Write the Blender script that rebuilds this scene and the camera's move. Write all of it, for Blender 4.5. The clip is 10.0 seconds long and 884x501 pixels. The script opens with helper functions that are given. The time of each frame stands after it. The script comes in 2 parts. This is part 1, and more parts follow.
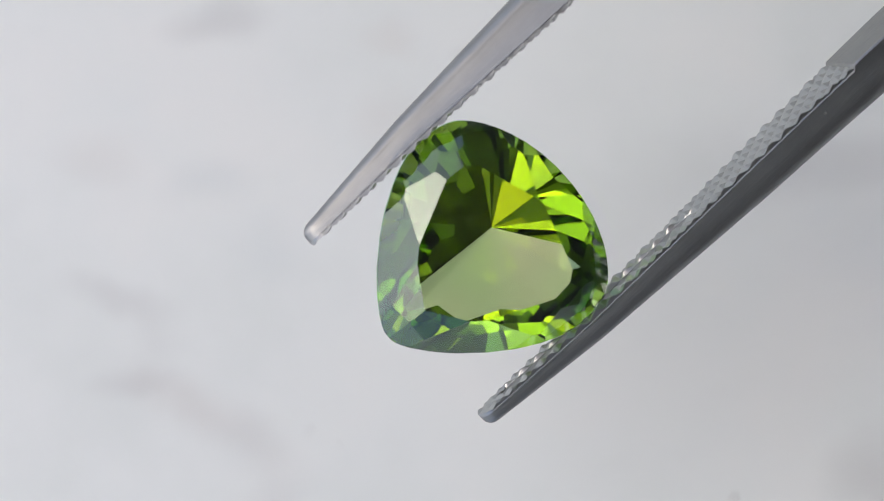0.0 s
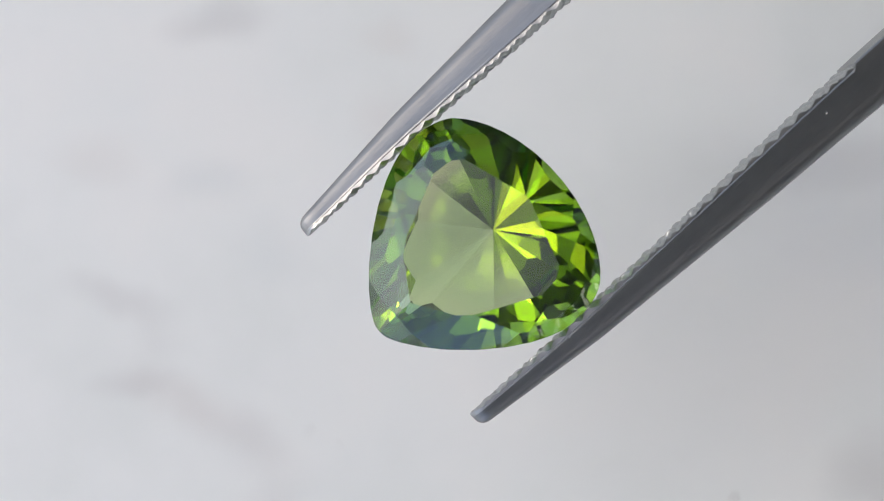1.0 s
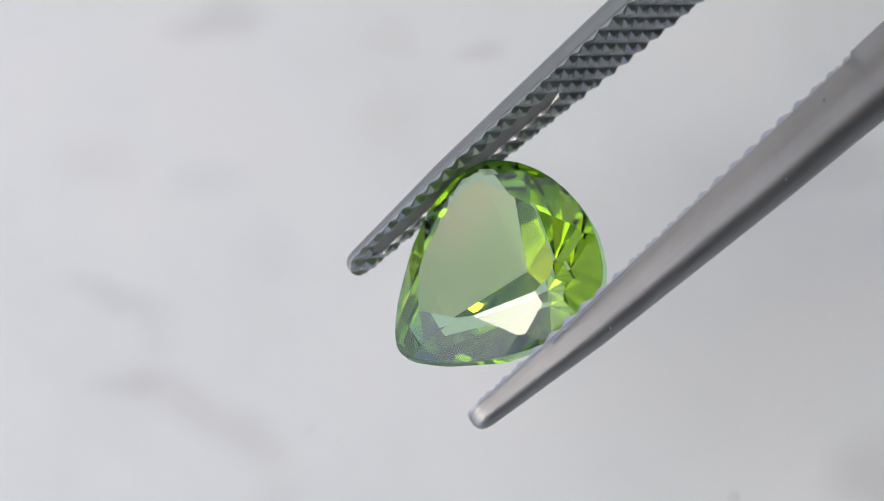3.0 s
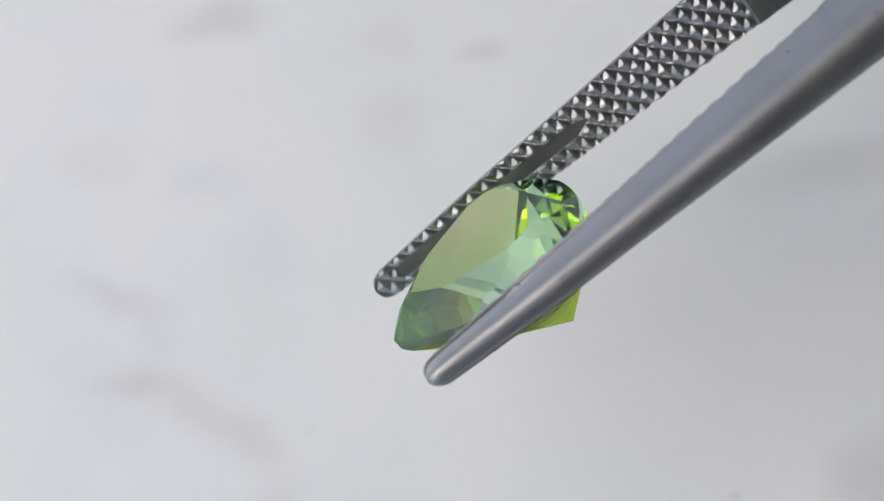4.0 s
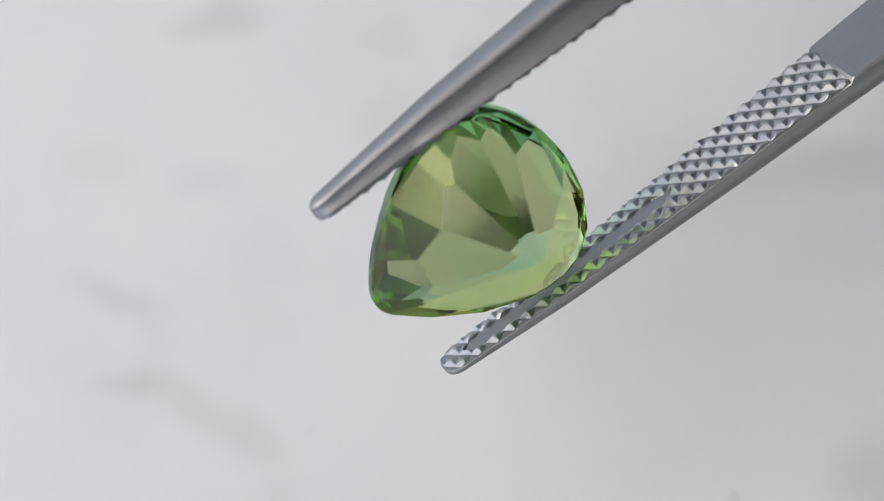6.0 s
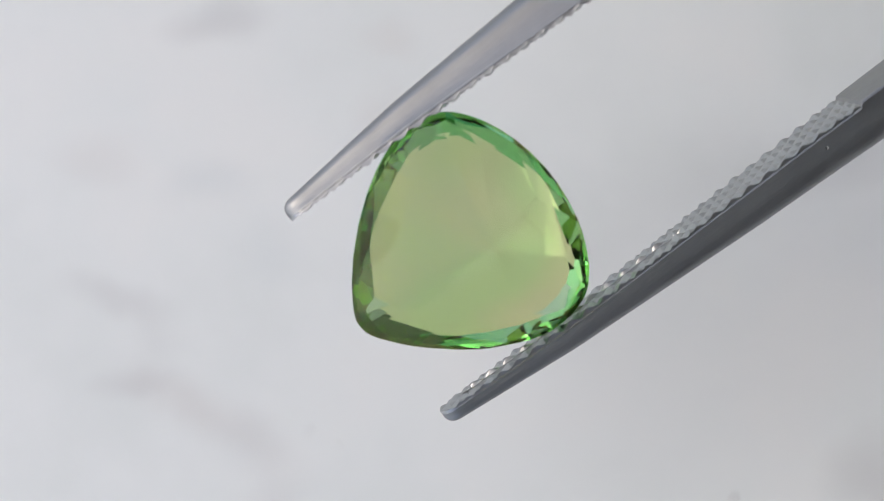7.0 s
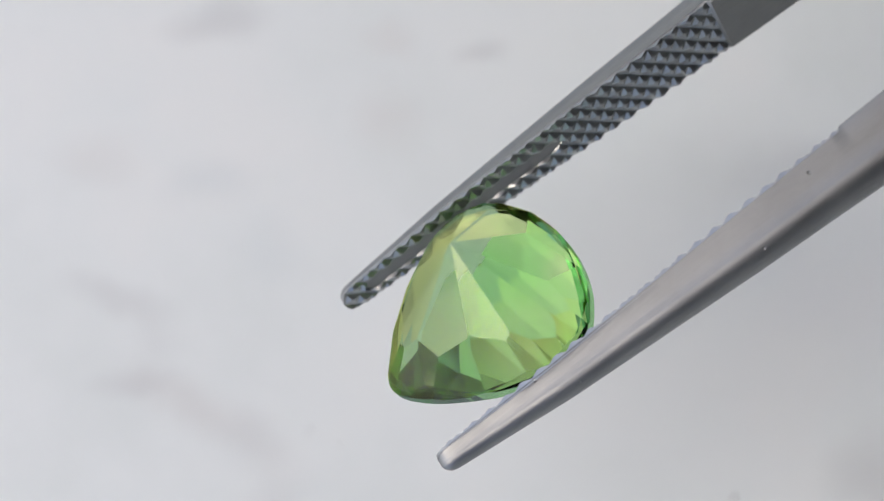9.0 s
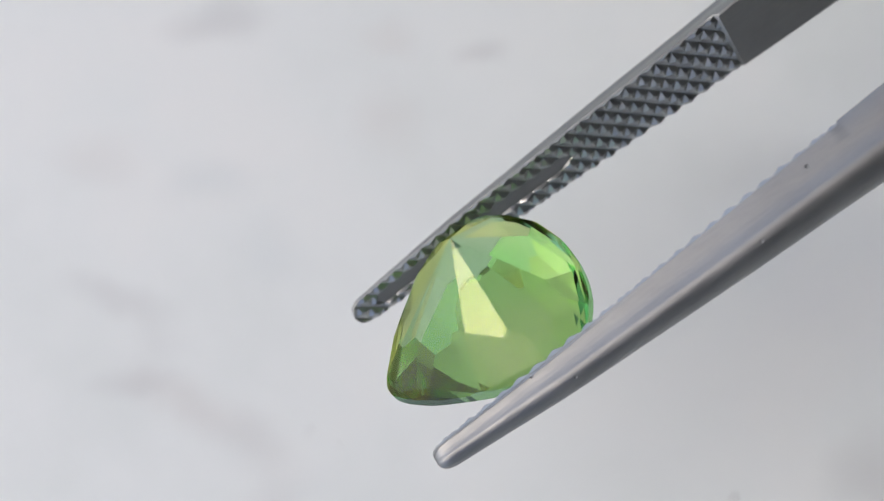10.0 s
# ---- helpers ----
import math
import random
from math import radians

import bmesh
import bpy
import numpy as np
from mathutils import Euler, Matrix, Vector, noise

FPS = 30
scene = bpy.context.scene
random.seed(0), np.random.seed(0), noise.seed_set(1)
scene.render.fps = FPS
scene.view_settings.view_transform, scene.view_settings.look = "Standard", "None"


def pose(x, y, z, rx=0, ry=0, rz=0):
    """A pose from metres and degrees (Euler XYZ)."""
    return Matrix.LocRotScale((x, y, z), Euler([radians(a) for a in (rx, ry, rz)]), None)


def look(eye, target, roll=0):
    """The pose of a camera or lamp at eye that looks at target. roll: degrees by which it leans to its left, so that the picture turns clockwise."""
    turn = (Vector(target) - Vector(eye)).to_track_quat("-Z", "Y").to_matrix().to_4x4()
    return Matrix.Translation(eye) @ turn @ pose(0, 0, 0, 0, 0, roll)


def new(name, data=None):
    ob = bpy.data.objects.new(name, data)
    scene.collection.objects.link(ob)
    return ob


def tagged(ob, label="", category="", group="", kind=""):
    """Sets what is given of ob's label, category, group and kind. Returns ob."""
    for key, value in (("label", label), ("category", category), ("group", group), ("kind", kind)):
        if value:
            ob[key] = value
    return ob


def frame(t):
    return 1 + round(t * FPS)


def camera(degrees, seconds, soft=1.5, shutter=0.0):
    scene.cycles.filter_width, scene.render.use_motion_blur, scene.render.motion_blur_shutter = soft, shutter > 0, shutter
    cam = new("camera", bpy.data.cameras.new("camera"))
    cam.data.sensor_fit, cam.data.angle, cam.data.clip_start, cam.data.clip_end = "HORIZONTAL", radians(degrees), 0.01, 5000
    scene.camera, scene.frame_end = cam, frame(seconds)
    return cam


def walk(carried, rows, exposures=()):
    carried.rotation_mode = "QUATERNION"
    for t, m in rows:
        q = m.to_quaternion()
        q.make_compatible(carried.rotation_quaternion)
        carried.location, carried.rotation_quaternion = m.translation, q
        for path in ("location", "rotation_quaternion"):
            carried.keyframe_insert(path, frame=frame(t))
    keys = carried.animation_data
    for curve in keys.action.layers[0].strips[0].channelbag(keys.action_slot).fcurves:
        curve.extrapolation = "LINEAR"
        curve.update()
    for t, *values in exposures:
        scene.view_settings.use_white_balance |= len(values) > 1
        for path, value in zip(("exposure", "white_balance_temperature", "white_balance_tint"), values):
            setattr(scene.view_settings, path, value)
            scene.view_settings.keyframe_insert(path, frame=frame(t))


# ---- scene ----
MM = 0.001
EYE = 0.090            # the camera looks straight down from here

# ---- camera ----
cam = camera(30.0, 10.0, soft=1.0)
cam.data.dof.use_dof = True
cam.data.dof.focus_distance = 0.0612
cam.data.dof.aperture_fstop = 46.0
walk(cam, [(0.0, pose(0, 0, EYE)), (10.0, pose(0, 0, EYE))], [(0.0, 0.93, 6850, 10), (10.0, 0.93, 6850, 10)])

# The grip of the tweezers round the gem: seconds, millimetres, degrees.
GRIP = [
    (0.0, 2.17, 0.75, 30.02, 10.3, -0.7, 43.7),
    (0.5, 2.01, 0.83, 29.79, 6.8, -2.1, 43.3),
    (1.0, 1.98, 0.85, 29.81, -0.6, -2.5, 42.4),
    (1.5, 1.92, 0.85, 29.68, -18.1, -1.6, 42.2),
    (2.0, 2.00, 0.39, 29.54, -24.1, -0.3, 42.1),
    (2.5, 2.45, 0.18, 29.29, -33.4, 0.3, 41.3),
    (2.7, 2.67, 0.07, 29.06, -34.8, 0.2, 41.1),
    (3.8, 2.81, 0.02, 27.97, -61.0, -1.1, 40.2),
    (4.0, 2.56, 0.29, 28.79, -66.8, -1.4, 39.4),
    (4.2, 2.50, 0.58, 29.74, -75.2, -1.1, 39.5),
    (4.5, 2.42, 0.70, 30.22, -90.9, -1.0, 39.4),
    (4.7, 2.34, 0.84, 30.43, -100.2, -0.1, 40.3),
    (5.0, 2.32, 0.80, 31.12, -109.3, 0.1, 39.2),
    (5.5, 2.06, 1.60, 30.68, -125.7, 0.0, 38.3),
    (5.7, 2.05, 1.82, 30.64, -132.4, -0.3, 38.0),
    (6.8, 1.69, 0.77, 30.82, -166.3, -1.6, 37.1),
    (7.0, 1.53, 0.81, 30.95, -170.3, -2.2, 37.0),
    (7.5, 1.49, 0.82, 30.00, 179.8, -2.8, 36.3),
    (8.0, 1.21, 0.16, 28.16, 165.5, -2.3, 36.0),
    (8.5, 1.63, -0.36, 27.18, 150.2, -1.9, 36.0),
    (9.0, 2.24, -1.72, 27.52, 138.3, -2.9, 37.1),
    (9.5, 2.62, -2.18, 27.59, 131.8, -2.0, 37.1),
    (10.0, 2.40, -1.94, 27.65, 130.6, -2.6, 36.9),
]

# The gem between the tips, which tilts a little in their hold.
STONE_GRIP = [
    (0.0, 2.22, 0.69, 30.37, 8.5, -0.1, 42.8),
    (0.5, 2.01, 0.77, 30.07, 5.3, -2.6, 42.4),
    (1.0, 1.91, 0.79, 30.02, -1.9, -4.1, 41.7),
    (1.5, 1.80, 0.80, 29.81, -19.1, -4.3, 42.4),
    (2.0, 1.86, 0.31, 29.60, -24.9, -3.8, 43.1),
    (2.5, 2.23, 0.12, 29.29, -33.1, -5.6, 42.3),
    (2.7, 2.48, 0.03, 29.09, -34.6, -4.9, 42.1),
    (3.8, 2.62, 0.20, 28.08, -63.1, -2.0, 42.2),
    (4.0, 2.47, 0.36, 28.81, -69.0, -1.8, 41.2),
    (4.2, 2.55, 0.52, 29.72, -77.4, -1.2, 41.3),
    (4.5, 2.56, 0.52, 30.24, -91.8, -1.2, 38.9),
    (4.7, 2.37, 0.73, 30.46, -99.9, -0.1, 40.9),
    (5.0, 2.20, 0.77, 31.10, -107.1, 0.8, 41.2),
    (5.5, 1.91, 1.68, 30.65, -124.3, -0.5, 40.5),
    (5.7, 1.89, 1.95, 30.59, -131.3, -1.2, 40.5),
    (6.8, 1.65, 0.80, 31.07, -166.8, -1.6, 38.8),
    (7.0, 1.49, 0.85, 31.27, -171.2, -2.1, 38.6),
    (7.5, 1.57, 0.86, 30.38, -179.6, -2.8, 38.3),
    (8.0, 1.38, 0.24, 28.62, 167.6, -1.9, 38.4),
    (8.5, 1.81, -0.39, 27.38, 152.5, -6.1, 40.0),
    (9.0, 2.47, -1.66, 27.62, 136.2, -3.2, 41.8),
    (9.5, 2.83, -2.21, 27.70, 130.7, -0.7, 39.5),
    (10.0, 2.52, -1.90, 27.69, 130.0, -0.9, 40.0),
]

# ---- light ----
# A hazy bright sky with a veiled sun on the open side; an added, unseen grey wall and board shade the other.
world = bpy.data.worlds.new("sky")
scene.world = world
world.use_nodes = True
wn = world.node_tree
sky = wn.nodes.new("ShaderNodeTexSky")
sky.sky_type, sky.sun_disc = "NISHITA", False
sky.sun_elevation, sky.sun_rotation = radians(54), radians(267)
sky.air_density, sky.dust_density, sky.ozone_density = 0.45, 2.2, 1.0
wn.links.new(sky.outputs[0], wn.nodes["Background"].inputs[0])
wn.nodes["Background"].inputs[1].default_value = 0.15

sun_data = bpy.data.lights.new("sun", "SUN")
sun_data.energy, sun_data.angle, sun_data.color = 0.06, radians(2.5), (1.0, 0.92, 0.76)
sun = new("sun", sun_data)
sun.matrix_world = look((-1.16, -0.10, 1.62), (0, 0, 0))


# ---- materials ----
def material(name):
    m = bpy.data.materials.new(name)
    m.use_nodes = True
    nt = m.node_tree
    return m, nt, nt.nodes["Principled BSDF"]


def node(nt, kind, **sets):
    n = nt.nodes.new(kind)
    for key, value in sets.items():
        n.inputs[key.replace("_", " ")].default_value = value
    return n


def wire(nt, a, b):
    nt.links.new(a, b)


def noise_tex(nt, scale, detail=4.0, rough=0.55, vector=None):
    n = node(nt, "ShaderNodeTexNoise", Scale=scale, Detail=detail, Roughness=rough)
    if vector is None:
        vector = nt.nodes.new("ShaderNodeTexCoord").outputs["Object"]
    wire(nt, vector, n.inputs["Vector"])
    return n


def ramp(nt, fac, stops):
    r = nt.nodes.new("ShaderNodeValToRGB")
    wire(nt, fac, r.inputs[0])
    while len(r.color_ramp.elements) < len(stops):
        r.color_ramp.elements.new(0.5)
    for e, (at, c) in zip(r.color_ramp.elements, stops):
        e.position, e.color = at, (*c, 1) if len(c) == 3 else c
    return r


def bump(nt, height, strength, distance, target):
    b = node(nt, "ShaderNodeBump", Strength=strength, Distance=distance)
    wire(nt, height, b.inputs["Height"])
    wire(nt, b.outputs[0], target.inputs["Normal"])


def blend(nt, fac, a, b_colour):
    mix = nt.nodes.new("ShaderNodeMix")
    mix.data_type = "RGBA"
    wire(nt, fac, mix.inputs[0])
    wire(nt, a, mix.inputs[6])
    mix.inputs[7].default_value = (*b_colour, 1)
    return mix.outputs[2]


def marble_material():
    """White marble with soft grey and beige clouds and a few short veins; soft shade on the right is painted in."""
    m, nt, p = material("white_marble")
    coord = nt.nodes.new("ShaderNodeTexCoord").outputs["Object"]
    warp = noise_tex(nt, 160, 4, 0.6, coord)
    shift = nt.nodes.new("ShaderNodeVectorMath")
    shift.operation = "MULTIPLY_ADD"
    wire(nt, warp.outputs["Color"], shift.inputs[0])
    shift.inputs[1].default_value = (0.0032, 0.0032, 0)
    wire(nt, coord, shift.inputs[2])
    clouds = noise_tex(nt, 70, 5, 0.55, coord)
    base = ramp(nt, clouds.outputs["Fac"], [(0.32, (0.675, 0.735, 0.715)), (0.5, (0.72, 0.775, 0.758)), (0.68, (0.75, 0.79, 0.768))]).outputs[0]
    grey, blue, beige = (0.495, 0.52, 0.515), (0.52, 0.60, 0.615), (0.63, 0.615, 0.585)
    # patch centre and half axes in millimetres, turn in degrees, depth, colour
    patches = [
        (-12.1, 12.6, 2.6, 1.2, 10, 0.42, grey), (-12.6, 3.9, 2.6, 1.4, 0, 0.26, blue),
        (2.1, 10.9, 1.3, 0.6, 15, 0.38, grey), (-2.9, 11.6, 1.6, 1.0, 0, 0.25, beige),
        (-17.6, -2.4, 3.0, 1.1, -12, 0.36, grey), (-15.6, -4.6, 1.6, 1.6, 30, 0.16, grey),
        (-17.0, -6.9, 2.0, 0.8, 8, 0.38, grey), (-13.6, -8.6, 4.4, 1.3, -32, 0.36, (0.55, 0.545, 0.525)),
        (-10.0, -11.0, 2.2, 1.8, -30, 0.25, grey), (-9.4, 0.0, 2.0, 2.0, 0, 0.2, blue),
        (-3.1, 7.0, 1.8, 1.8, 0, 0.25, beige), (-18.9, 5.2, 2.2, 1.3, 0, 0.24, beige),
        # right side: a thin grey vein, and soft shade painted in as grey
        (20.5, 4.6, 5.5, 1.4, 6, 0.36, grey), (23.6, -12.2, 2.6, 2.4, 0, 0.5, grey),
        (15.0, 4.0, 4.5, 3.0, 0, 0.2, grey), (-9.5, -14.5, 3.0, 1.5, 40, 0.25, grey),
        # two broad patches put the soft shade right of the gem into the colour
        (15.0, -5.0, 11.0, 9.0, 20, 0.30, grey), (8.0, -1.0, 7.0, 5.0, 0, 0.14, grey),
    ]
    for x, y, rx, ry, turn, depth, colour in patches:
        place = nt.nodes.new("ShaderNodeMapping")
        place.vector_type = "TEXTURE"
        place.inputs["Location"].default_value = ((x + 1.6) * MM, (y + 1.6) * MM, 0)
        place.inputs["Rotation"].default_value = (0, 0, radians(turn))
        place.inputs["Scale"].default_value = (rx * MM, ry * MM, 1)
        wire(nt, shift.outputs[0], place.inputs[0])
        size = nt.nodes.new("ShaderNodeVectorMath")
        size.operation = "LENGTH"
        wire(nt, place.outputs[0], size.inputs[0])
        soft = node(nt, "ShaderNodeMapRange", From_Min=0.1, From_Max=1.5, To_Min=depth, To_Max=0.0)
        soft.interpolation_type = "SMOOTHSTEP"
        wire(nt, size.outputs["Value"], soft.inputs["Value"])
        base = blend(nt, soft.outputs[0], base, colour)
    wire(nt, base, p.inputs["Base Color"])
    p.inputs["Roughness"].default_value = 0.42
    bump(nt, noise_tex(nt, 900, 3, 0.5, coord).outputs["Fac"], 0.05, 0.0002, p)
    return m


def steel_material(name, value, rough, brush):
    """Satin stainless steel with fine brushing along the tine."""
    m, nt, p = material(name)
    coord = nt.nodes.new("ShaderNodeTexCoord").outputs["Object"]
    stretch = nt.nodes.new("ShaderNodeMapping")
    stretch.inputs["Scale"].default_value = (0.12, 1, 1)
    wire(nt, coord, stretch.inputs[0])
    lines = noise_tex(nt, 9000, 4, 0.6, stretch.outputs[0])
    stain = noise_tex(nt, 420, 5, 0.6, coord)
    tone = ramp(nt, stain.outputs["Fac"], [(0.3, [value * 0.84, value * 0.87, value * 0.86]), (0.7, [value * 0.965, value * 1.0, value * 0.985])])
    wire(nt, tone.outputs[0], p.inputs["Base Color"])
    p.inputs["Metallic"].default_value = 1.0
    wear = node(nt, "ShaderNodeMapRange", From_Min=0.3, From_Max=0.7, To_Min=rough - 0.05, To_Max=rough + 0.07)
    wire(nt, lines.outputs["Fac"], wear.inputs["Value"])
    wire(nt, wear.outputs[0], p.inputs["Roughness"])
    # sparse tiny dents and nicks
    cells = node(nt, "ShaderNodeTexVoronoi", Scale=760.0, Randomness=1.0)
    wire(nt, coord, cells.inputs["Vector"])
    dent = node(nt, "ShaderNodeMapRange", From_Min=0.02, From_Max=0.055, To_Min=0.0, To_Max=1.0)
    wire(nt, cells.outputs["Distance"], dent.inputs["Value"])
    dents = node(nt, "ShaderNodeBump", Strength=0.9, Distance=0.00006)
    wire(nt, dent.outputs[0], dents.inputs["Height"])
    fine = node(nt, "ShaderNodeBump", Strength=brush, Distance=0.00004)
    wire(nt, lines.outputs["Fac"], fine.inputs["Height"])
    wire(nt, dents.outputs[0], fine.inputs["Normal"])
    wire(nt, fine.outputs[0], p.inputs["Normal"])
    return m


def gem_material(name, clear, inner, shine, zone=None):
    """Clear tourmaline: pale where light passes once, deep where it is thrown about inside."""
    m, nt, p = material(name)
    nt.nodes.remove(p)
    bend = node(nt, "ShaderNodeBsdfRefraction", Color=(*clear, 1), IOR=1.63, Roughness=0.0)
    if zone:
        # soft colour zoning inside the crystal
        spread = noise_tex(nt, 210, 1.0, 0.4)
        tone = ramp(nt, spread.outputs["Fac"], [(0.36, clear), (0.64, zone)])
        wire(nt, tone.outputs[0], bend.inputs["Color"])
    back = node(nt, "ShaderNodeBsdfGlossy", Color=(*inner, 1), Roughness=0.0)
    fresnel = node(nt, "ShaderNodeFresnel", IOR=1.63)
    body = nt.nodes.new("ShaderNodeMixShader")
    wire(nt, fresnel.outputs[0], body.inputs[0])
    wire(nt, bend.outputs[0], body.inputs[1])
    wire(nt, back.outputs[0], body.inputs[2])
    gloss = node(nt, "ShaderNodeBsdfGlossy", Color=(0.95, 0.97, 1.0, 1), Roughness=0.0)
    mix = nt.nodes.new("ShaderNodeMixShader")
    mix.inputs[0].default_value = shine
    wire(nt, body.outputs[0], mix.inputs[1])
    wire(nt, gloss.outputs[0], mix.inputs[2])
    wire(nt, mix.outputs[0], nt.nodes["Material Output"].inputs["Surface"])
    return m


def wall_material(name, colour):
    m, nt, p = material(name)
    spots = noise_tex(nt, 6, 5, 0.6)
    tone = ramp(nt, spots.outputs["Fac"], [(0.3, [c * 0.93 for c in colour]), (0.7, colour)])
    wire(nt, tone.outputs[0], p.inputs["Base Color"])
    p.inputs["Roughness"].default_value = 0.85
    bump(nt, noise_tex(nt, 240, 3).outputs["Fac"], 0.1, 0.001, p)
    return m


MARBLE = marble_material()
STEEL = steel_material("satin_steel", 0.34, 0.46, 0.4)
GRIP_STEEL = steel_material("knurled_steel", 0.46, 0.33, 0.15)
GEM_CORE = gem_material("yellow_green_tourmaline", (0.84, 0.86, 0.60), (0.44, 0.66, 0.34), 0.06)
GEM_DEEP = gem_material("green_tourmaline", (0.90, 0.88, 0.70), (0.52, 0.61, 0.10), 0.035, (0.70, 0.87, 0.58))
GEM_RIM = gem_material("blue_green_tourmaline", (0.68, 0.88, 0.76), (0.34, 0.69, 0.42), 0.11)
# for the added out-of-view wall that darkens reflections from the east
WALL = wall_material("unseen_wall_paint", (0.22, 0.215, 0.21))
DUST = wall_material("dark_dust", (0.04, 0.034, 0.028))
# for the added board that stands in for the shade of hand and phone
SHADE_BOARD = wall_material("shade_board_grey", (0.17, 0.17, 0.167))


# ---- mesh helpers ----
def mesh_object(name, bm, mat, parent=None, smooth=False):
    me = bpy.data.meshes.new(name)
    bm.to_mesh(me)
    bm.free()
    me.materials.append(mat)
    for poly in me.polygons:
        poly.use_smooth = smooth
    ob = new(name, me)
    ob.parent = parent
    return ob


def box(bm, x0, x1, y0, y1, z0, z1):
    m = Matrix.Translation(((x0 + x1) / 2, (y0 + y1) / 2, (z0 + z1) / 2)) @ Matrix.Diagonal((x1 - x0, y1 - y0, z1 - z0, 1))
    bmesh.ops.create_cube(bm, size=1, matrix=m)


def part(name, bm, mat, parent, label="", smooth=False):
    ob = mesh_object(name, bm, mat, parent, smooth)
    return tagged(ob, label) if label else ob


# ---- the setting ----
BOARD = pose(0, 0, 0, 0, 0, 8)


def setting():
    bm = bmesh.new()
    box(bm, -60, 60, -60, 60, -0.03, 0.0)
    tagged(mesh_object("ground", bm, MARBLE), "white marble surface with soft grey and beige veins and painted-in shade", "marble surface", kind="structure")
    # an unseen wall and low board, added to shade the side where the tweezers come from
    for name, b, mat, text in (("unseen_wall_east", (0.45, 0.60, -3.0, 3.0, -0.03, 2.2), WALL, "plain grey wall added out of view to darken light from one side"),
                               ("ceiling", (0.003, 0.45, -0.22, 0.6, 0.098, 0.113), SHADE_BOARD, "unseen dark grey board added to shade one side of the marble")):
        bm = bmesh.new()
        box(bm, *b)
        ob = tagged(mesh_object(name, bm, mat), text, "wall" if mat is WALL else "ceiling", kind="structure")
        ob.matrix_basis = BOARD


setting()

# ---- tweezers ----
KNURL_END, TIP = 13.1, -5.32


def lerp(x, stops):
    """The value at x between the stops, with rounded bends past the knurling."""
    at, value = [s[0] for s in stops], [s[1] for s in stops]
    spread = 0.0 if x < 8 else min(5.0, (x - 8) * 0.6)
    return float(np.mean(np.interp(np.linspace(x - spread, x + spread, 9), at, value)))


def tine_width(x):
    w = lerp(x, [(-5, 1.22), (0, 1.76), (KNURL_END, 2.93), (22, 4.0), (45, 6.0), (85, 9.0), (112, 8.0)])
    r = 0.62
    if x < TIP + r:
        w *= math.sqrt(max(0.0, 1 - ((TIP + r - x) / r) ** 2))
    return w


def tine_depth(x):
    d = lerp(x, [(-5, 0.70), (0, 1.15), (8, 1.68), (16, 2.04), (30, 2.3), (112, 1.6)])
    r = 0.4
    if x < TIP + r:
        d *= 0.45 + 0.55 * math.sqrt(max(0.0, 1 - ((TIP + r - x) / r) ** 2))
    return d


def tine_inner(x):
    """Distance of the tine's inner face from the middle of the tweezers."""
    return lerp(x, [(-5, 4.36), (0, 4.40), (13, 4.20), (18, 4.2), (30, 4.7), (60, 6.2), (85, 5.0), (105, 1.2), (112, 0.1)])


KNURL_DEPTH = 0.17


def tine_body():
    """Half-round tine, flat inside, on the +y side; recessed where the knurling lies."""
    bm = bmesh.new()
    xs = [TIP + 0.002, TIP + 0.03, TIP + 0.09, TIP + 0.18, TIP + 0.3, TIP + 0.45, TIP + 0.62]
    xs += list(np.linspace(-4.4, 13.05, 42)) + [13.2, 13.3] + list(np.linspace(14, 30, 20)) + list(np.linspace(34, 112, 24))
    rings = []
    for x in xs:
        w, d, y0 = tine_width(x) / 2, tine_depth(x), tine_inner(x)
        y1 = y0 + d
        seat = y0 + (KNURL_DEPTH * min(1.0, d) if x < 13.15 else 0)
        bevel = min(0.06, w * 0.2)
        wall, crest, deep = w * 0.92, w * 0.60, y1 - y0
        half = [(w - bevel, seat), (w, seat + bevel), (wall, y0 + 0.24 * deep), (w * 0.77, y0 + 0.45 * deep)]
        for k in range(7):
            a = math.pi / 2 * k / 7
            half.append((crest * math.cos(a) ** 0.9, y0 + deep * (0.66 + 0.34 * math.sin(a) ** 0.9)))
        ring = half + [(0, y1)] + [(-z, y) for z, y in half[::-1]] + [(0, seat)]
        rings.append([bm.verts.new((x * MM, y * MM, z * MM)) for z, y in ring])
    for a, b in zip(rings, rings[1:]):
        for k in range(len(a)):
            j = (k + 1) % len(a)
            bm.faces.new((a[k], a[j], b[j], b[k]))
    bm.faces.new(rings[0][::-1])
    bm.faces.new(rings[-1])
    bmesh.ops.recalc_face_normals(bm, faces=bm.faces)
    return bm


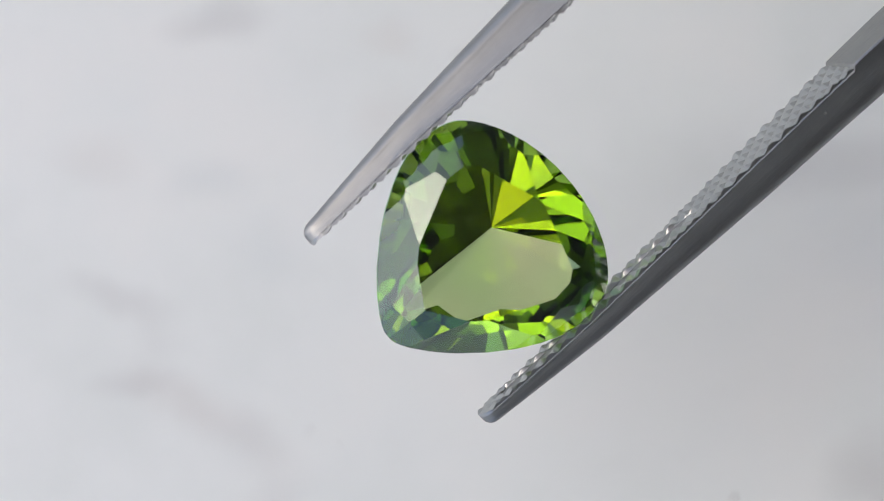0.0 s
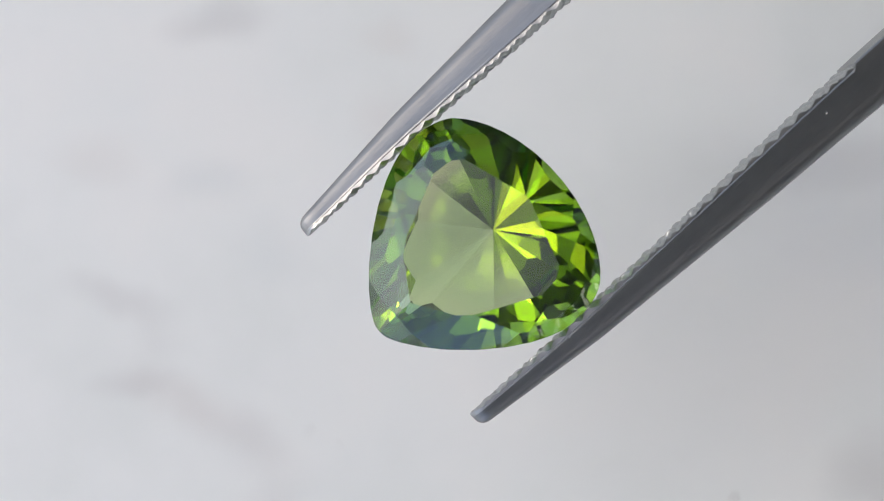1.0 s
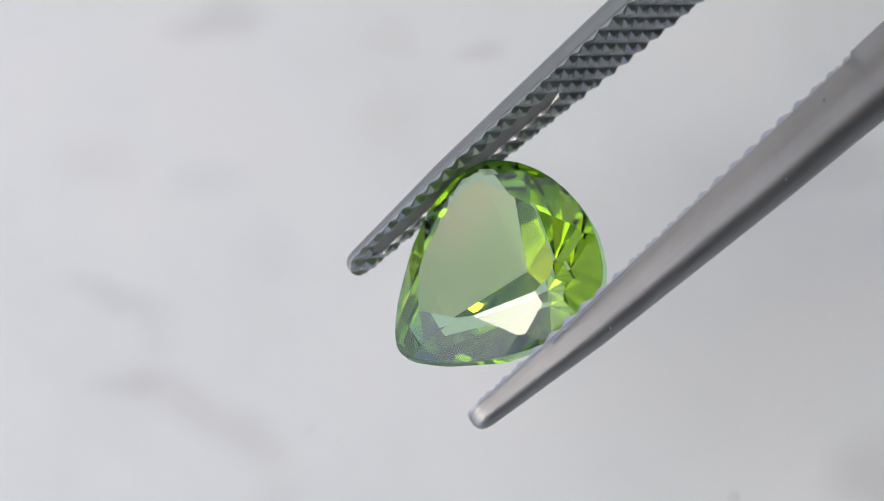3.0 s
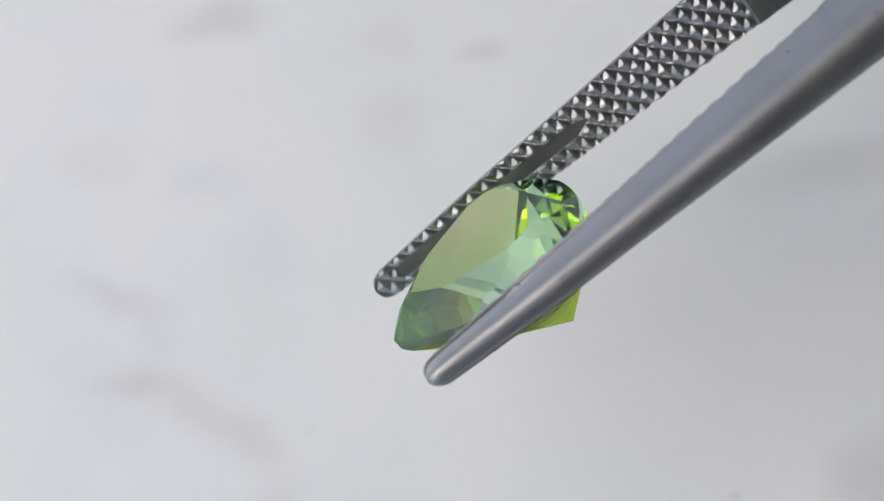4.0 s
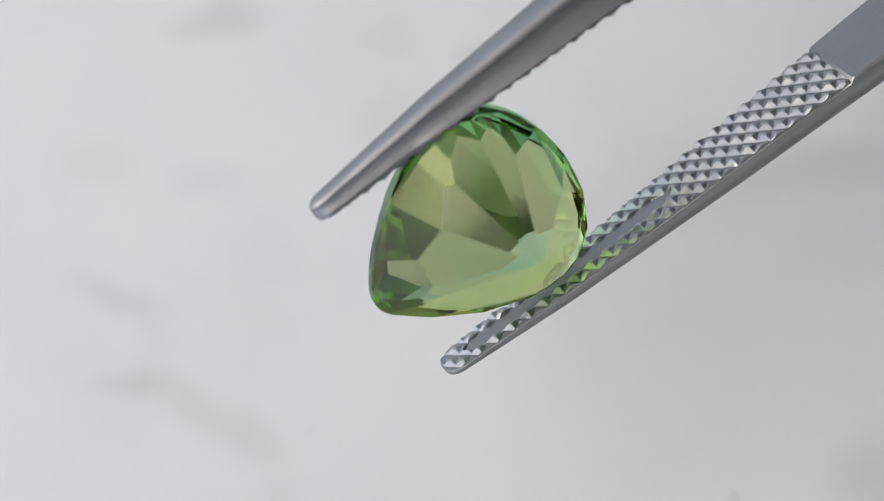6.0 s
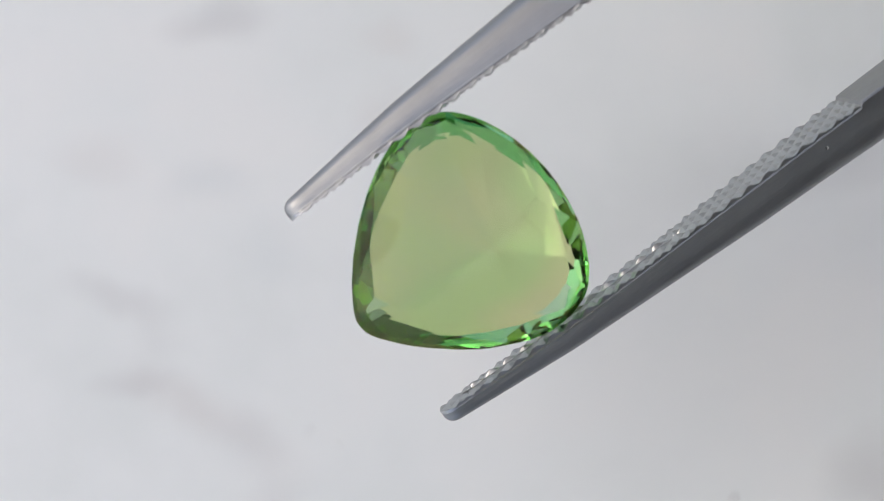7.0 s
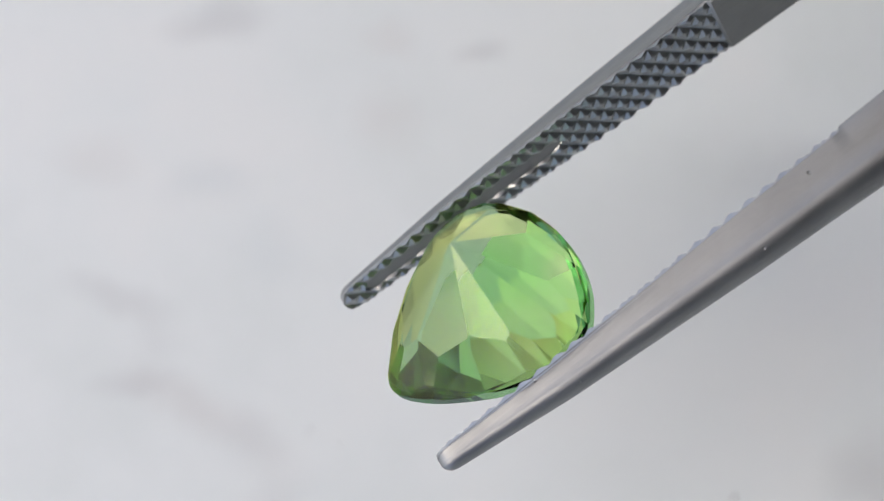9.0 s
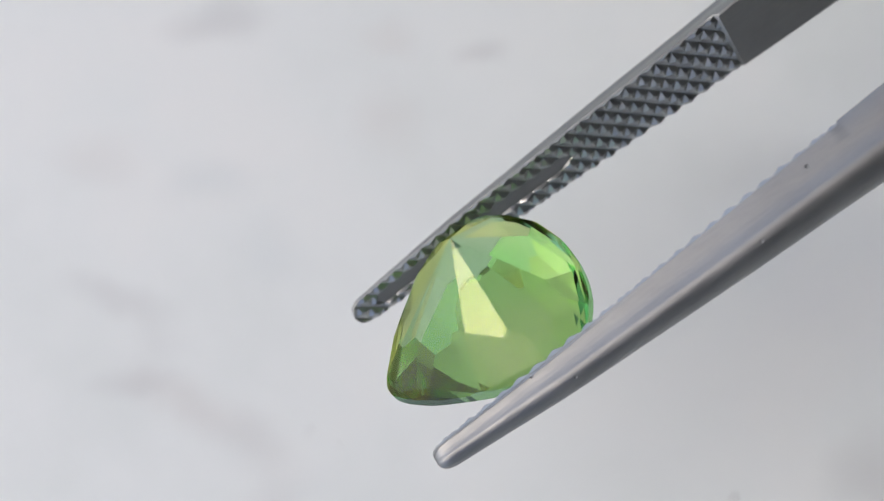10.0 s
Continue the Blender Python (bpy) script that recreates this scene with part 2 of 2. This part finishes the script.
def knurling(seed):
    """Cross-cut diamond teeth with a smooth channel along the middle."""
    rng = random.Random(seed)
    bm = bmesh.new()
    pitch, nx, nz = 0.56, 340, 48
    jitter = {}
    grid = []
    for i in range(nx + 1):
        x = TIP + 0.02 + (KNURL_END - TIP - 0.02) * i / nx
        w = tine_width(x) / 2 * 0.985
        line = []
        for j in range(nz + 1):
            z = w * (2 * j / nz - 1)
            u, v = (x * 0.74 + z * 0.67) / pitch, (x * 0.74 - z * 0.67) / pitch
            cell = (math.floor(u), math.floor(v))
            if cell not in jitter:
                jitter[cell] = rng.uniform(0.82, 1.0)
            a, b = 1 - abs(2 * (u % 1) - 1), 1 - abs(2 * (v % 1) - 1)
            h = min(a, 0.22 + 0.85 * b, 0.78) / 0.78
            h = h * jitter[cell] + 0.10 * noise.noise(Vector((x * 3.1, z * 3.1, seed * 9.7))) + 0.05 * noise.noise(Vector((x * 9.0, z * 9.0, seed * 5.1)))
            if -4.3 < x < 5.6:
                run = min(1, (x + 4.3) / 0.4, (5.6 - x) / 0.8)
                groove = max(0.0, 1 - (abs(z) / (0.34 * run + 0.001)) ** 4)
                h = h * (1 - min(1, 3 * groove)) - 0.25 * groove
            y = tine_inner(x) + KNURL_DEPTH * (1 - h) * min(1, tine_depth(x))
            line.append(bm.verts.new((x * MM, y * MM, z * MM)))
        grid.append(line)
    for a, b in zip(grid, grid[1:]):
        for j in range(nz):
            bm.faces.new((a[j], a[j + 1], b[j + 1], b[j]))
    rim = [l[0] for l in grid] + grid[-1][1:] + [l[-1] for l in grid[::-1][1:]] + grid[0][-2:0:-1]
    low = [bm.verts.new((p.co.x, (tine_inner(p.co.x / MM) + 0.3 * min(1, tine_depth(p.co.x / MM))) * MM, p.co.z * 0.97)) for p in rim]
    for k in range(len(rim)):
        j = (k + 1) % len(rim)
        bm.faces.new((rim[k], low[k], low[j], rim[j]))
    bmesh.ops.recalc_face_normals(bm, faces=bm.faces)
    return bm


def smooth_by_angle(ob, degrees):
    me = ob.data
    for poly in me.polygons:
        poly.use_smooth = True
    bm = bmesh.new()
    bm.from_mesh(me)
    for e in bm.edges:
        if len(e.link_faces) == 2 and e.calc_face_angle(0) > radians(degrees):
            e.smooth = False
    bm.to_mesh(me)
    bm.free()


def tweezers():
    hold = tagged(new("tweezers"), "satin steel gem tweezers with knurled tips gripping the green gem", "tweezers")
    for seed, turn in ((1, 0), (2, 180)):
        tine = part("tine", tine_body(), STEEL, hold)
        smooth_by_angle(tine, 40)
        tine.matrix_basis = pose(0, 0, 0, turn, 0, 0)
        part("knurled_grip", knurling(seed), GRIP_STEEL, tine, "cross-cut knurled gripping face with a smooth channel")
    bm = bmesh.new()
    box(bm, 0.104, 0.116, -0.0022, 0.0022, -0.0036, 0.0036)
    bmesh.ops.bevel(bm, geom=bm.edges[:], offset=0.0008, segments=3, affect="EDGES")
    part("end_joint", bm, STEEL, hold)
    return hold


# ---- gem ----
OUTLINE = (4.364, 0.110, -0.049, -0.430, 0.086, -0.036, -0.013, 0.030, -0.013)
CENTRE_X = -1.0


def reach(degrees):
    """Distance of the girdle's tangent from the centre of its outline."""
    return sum(c * math.cos(k * radians(degrees)) for k, c in enumerate(OUTLINE)) * 0.988


def gemstone():
    """A rounded drop-shaped brilliant, cut facet by facet from a block."""
    bm = bmesh.new()
    box(bm, -9, 9, -9, 9, -7, 5)

    def cut(normal, point):
        geom = bm.verts[:] + bm.edges[:] + bm.faces[:]
        done = bmesh.ops.bisect_plane(bm, geom=geom, dist=1e-5, plane_co=point, plane_no=normal, clear_outer=True)
        edges = [e for e in done["geom_cut"] if isinstance(e, bmesh.types.BMEdge)]
        if len(edges) > 2:
            bmesh.ops.contextual_create(bm, geom=edges)

    def facet(az, slope, z, inset=0.0):
        """A facet that touches the girdle's tangent at azimuth az, height z; slope is its angle to the table, below 0 on the pavilion."""
        a, s = radians(az), radians(abs(slope))
        n = Vector((math.cos(a) * math.sin(s), math.sin(a) * math.sin(s), math.copysign(math.cos(s), slope)))
        r = reach(az) - inset
        cut(n, Vector((CENTRE_X + r * math.cos(a), r * math.sin(a), z)))

    for k in range(60):
        a = radians(k * 6)
        cut(Vector((math.cos(a), math.sin(a), 0)), Vector((CENTRE_X + reach(k * 6) * math.cos(a), reach(k * 6) * math.sin(a), 0)))
    culet = Vector((-0.15, 0.05, -4.25))
    top, low = 0.02, -0.34
    mains = (17, 50, 82, 112, 138, 163)
    for az in [s * m for m in mains for s in (1, -1)]:
        a = radians(az)
        edge = Vector((CENTRE_X + reach(az) * math.cos(a), reach(az) * math.sin(a), low - (0.5 if abs(az) > 100 else 0.28)))
        along = Vector((-math.sin(a), math.cos(a), 0))
        n = along.cross(culet - edge).normalized()
        if n.z > 0:
            n = -n
        cut(n, culet)
    for az in (0, 33, 66, 97, 125, 151, 180):
        for s in ((1, -1) if 0 < az < 180 else (1,)):
            run = reach(az) - (culet.x - CENTRE_X) * math.cos(radians(az))
            drop = math.degrees(math.atan2(low - 0.3 - culet.z, run))
            for side in (5.5, -5.5):
                facet(s * az + side, -(drop + 8.5), low - 0.1)
                facet(s * az + 1.5 * side, -(drop + 20), low)
    cut(Vector((0, 0, 1)), Vector((0, 0, 1.02)))
    for az in (0, 36, 70, 100, 131, 162):
        for s in ((1, -1) if az else (1,)):
            facet(s * az, 38, top, 0.05)
    for az in (18, 53, 85, 115, 147, 180):
        for s in ((1, -1) if az < 180 else (1,)):
            facet(s * (az + 5), 46, top)
            facet(s * (az - 5), 46, top)
            facet(s * az, 26, top, -0.48)
    bmesh.ops.remove_doubles(bm, verts=bm.verts, dist=1e-3)
    bmesh.ops.dissolve_limit(bm, angle_limit=radians(0.3), verts=bm.verts, edges=bm.edges)
    bmesh.ops.recalc_face_normals(bm, faces=bm.faces)
    bmesh.ops.scale(bm, vec=(MM, MM, MM), verts=bm.verts)
    bm.normal_update()
    bm.faces.index_update()
    stone = tagged(new("gemstone"), "faceted yellow-green drop-shaped gemstone held between the tweezer tips", "gemstone")
    zones = {"table": [], "crown": [], "girdle": [], "pavilion": []}
    for f in bm.faces:
        z = f.normal.z
        zones["table" if z > 0.999 else "crown" if z > 0.05 else "pavilion" if z < -0.05 else "girdle"].append(f.index)
    for name, keep in zones.items():
        piece = bm.copy()
        piece.faces.ensure_lookup_table()
        kept = set(keep)
        bmesh.ops.delete(piece, geom=[f for f in piece.faces if f.index not in kept], context="FACES")
        part(name, piece, {"table": GEM_CORE, "pavilion": GEM_DEEP}.get(name, GEM_RIM), stone)
    bm.free()
    return stone


def dust_speck(x, y, length, turn, seed):
    """A tiny dark crumb of uneven shape lying on the marble; millimetres."""
    rng = random.Random(seed)
    bm = bmesh.new()
    bmesh.ops.create_icosphere(bm, subdivisions=2, radius=0.5)
    for v in bm.verts:
        v.co *= rng.uniform(0.7, 1.15)
        v.co.x *= length * MM
        v.co.y *= length * 0.5 * MM
        v.co.z *= length * 0.35 * MM
    low = min(v.co.z for v in bm.verts)
    ob = mesh_object("dust_speck", bm, DUST)
    ob.matrix_basis = pose(x * MM, y * MM, -low, 0, 0, turn)
    return tagged(ob, "tiny dark brown speck of dust on the marble", "dust speck", "specks on the marble")


for speck in ((-7.2, -9.75, 0.20, 20, 1), (-5.55, -10.6, 0.13, 70, 2), (15.95, -13.45, 0.30, 40, 3), (-7.35, -9.95, 0.10, 50, 4)):
    dust_speck(*speck)

TWEEZERS = tweezers()
STONE = gemstone()


# ---- what moves ----
def motions():
    for thing, path in ((TWEEZERS, GRIP), (STONE, STONE_GRIP)):
        walk(thing, [(t, pose(x * MM, y * MM, z * MM, rx, ry, rz)) for t, x, y, z, rx, ry, rz in path])


motions()
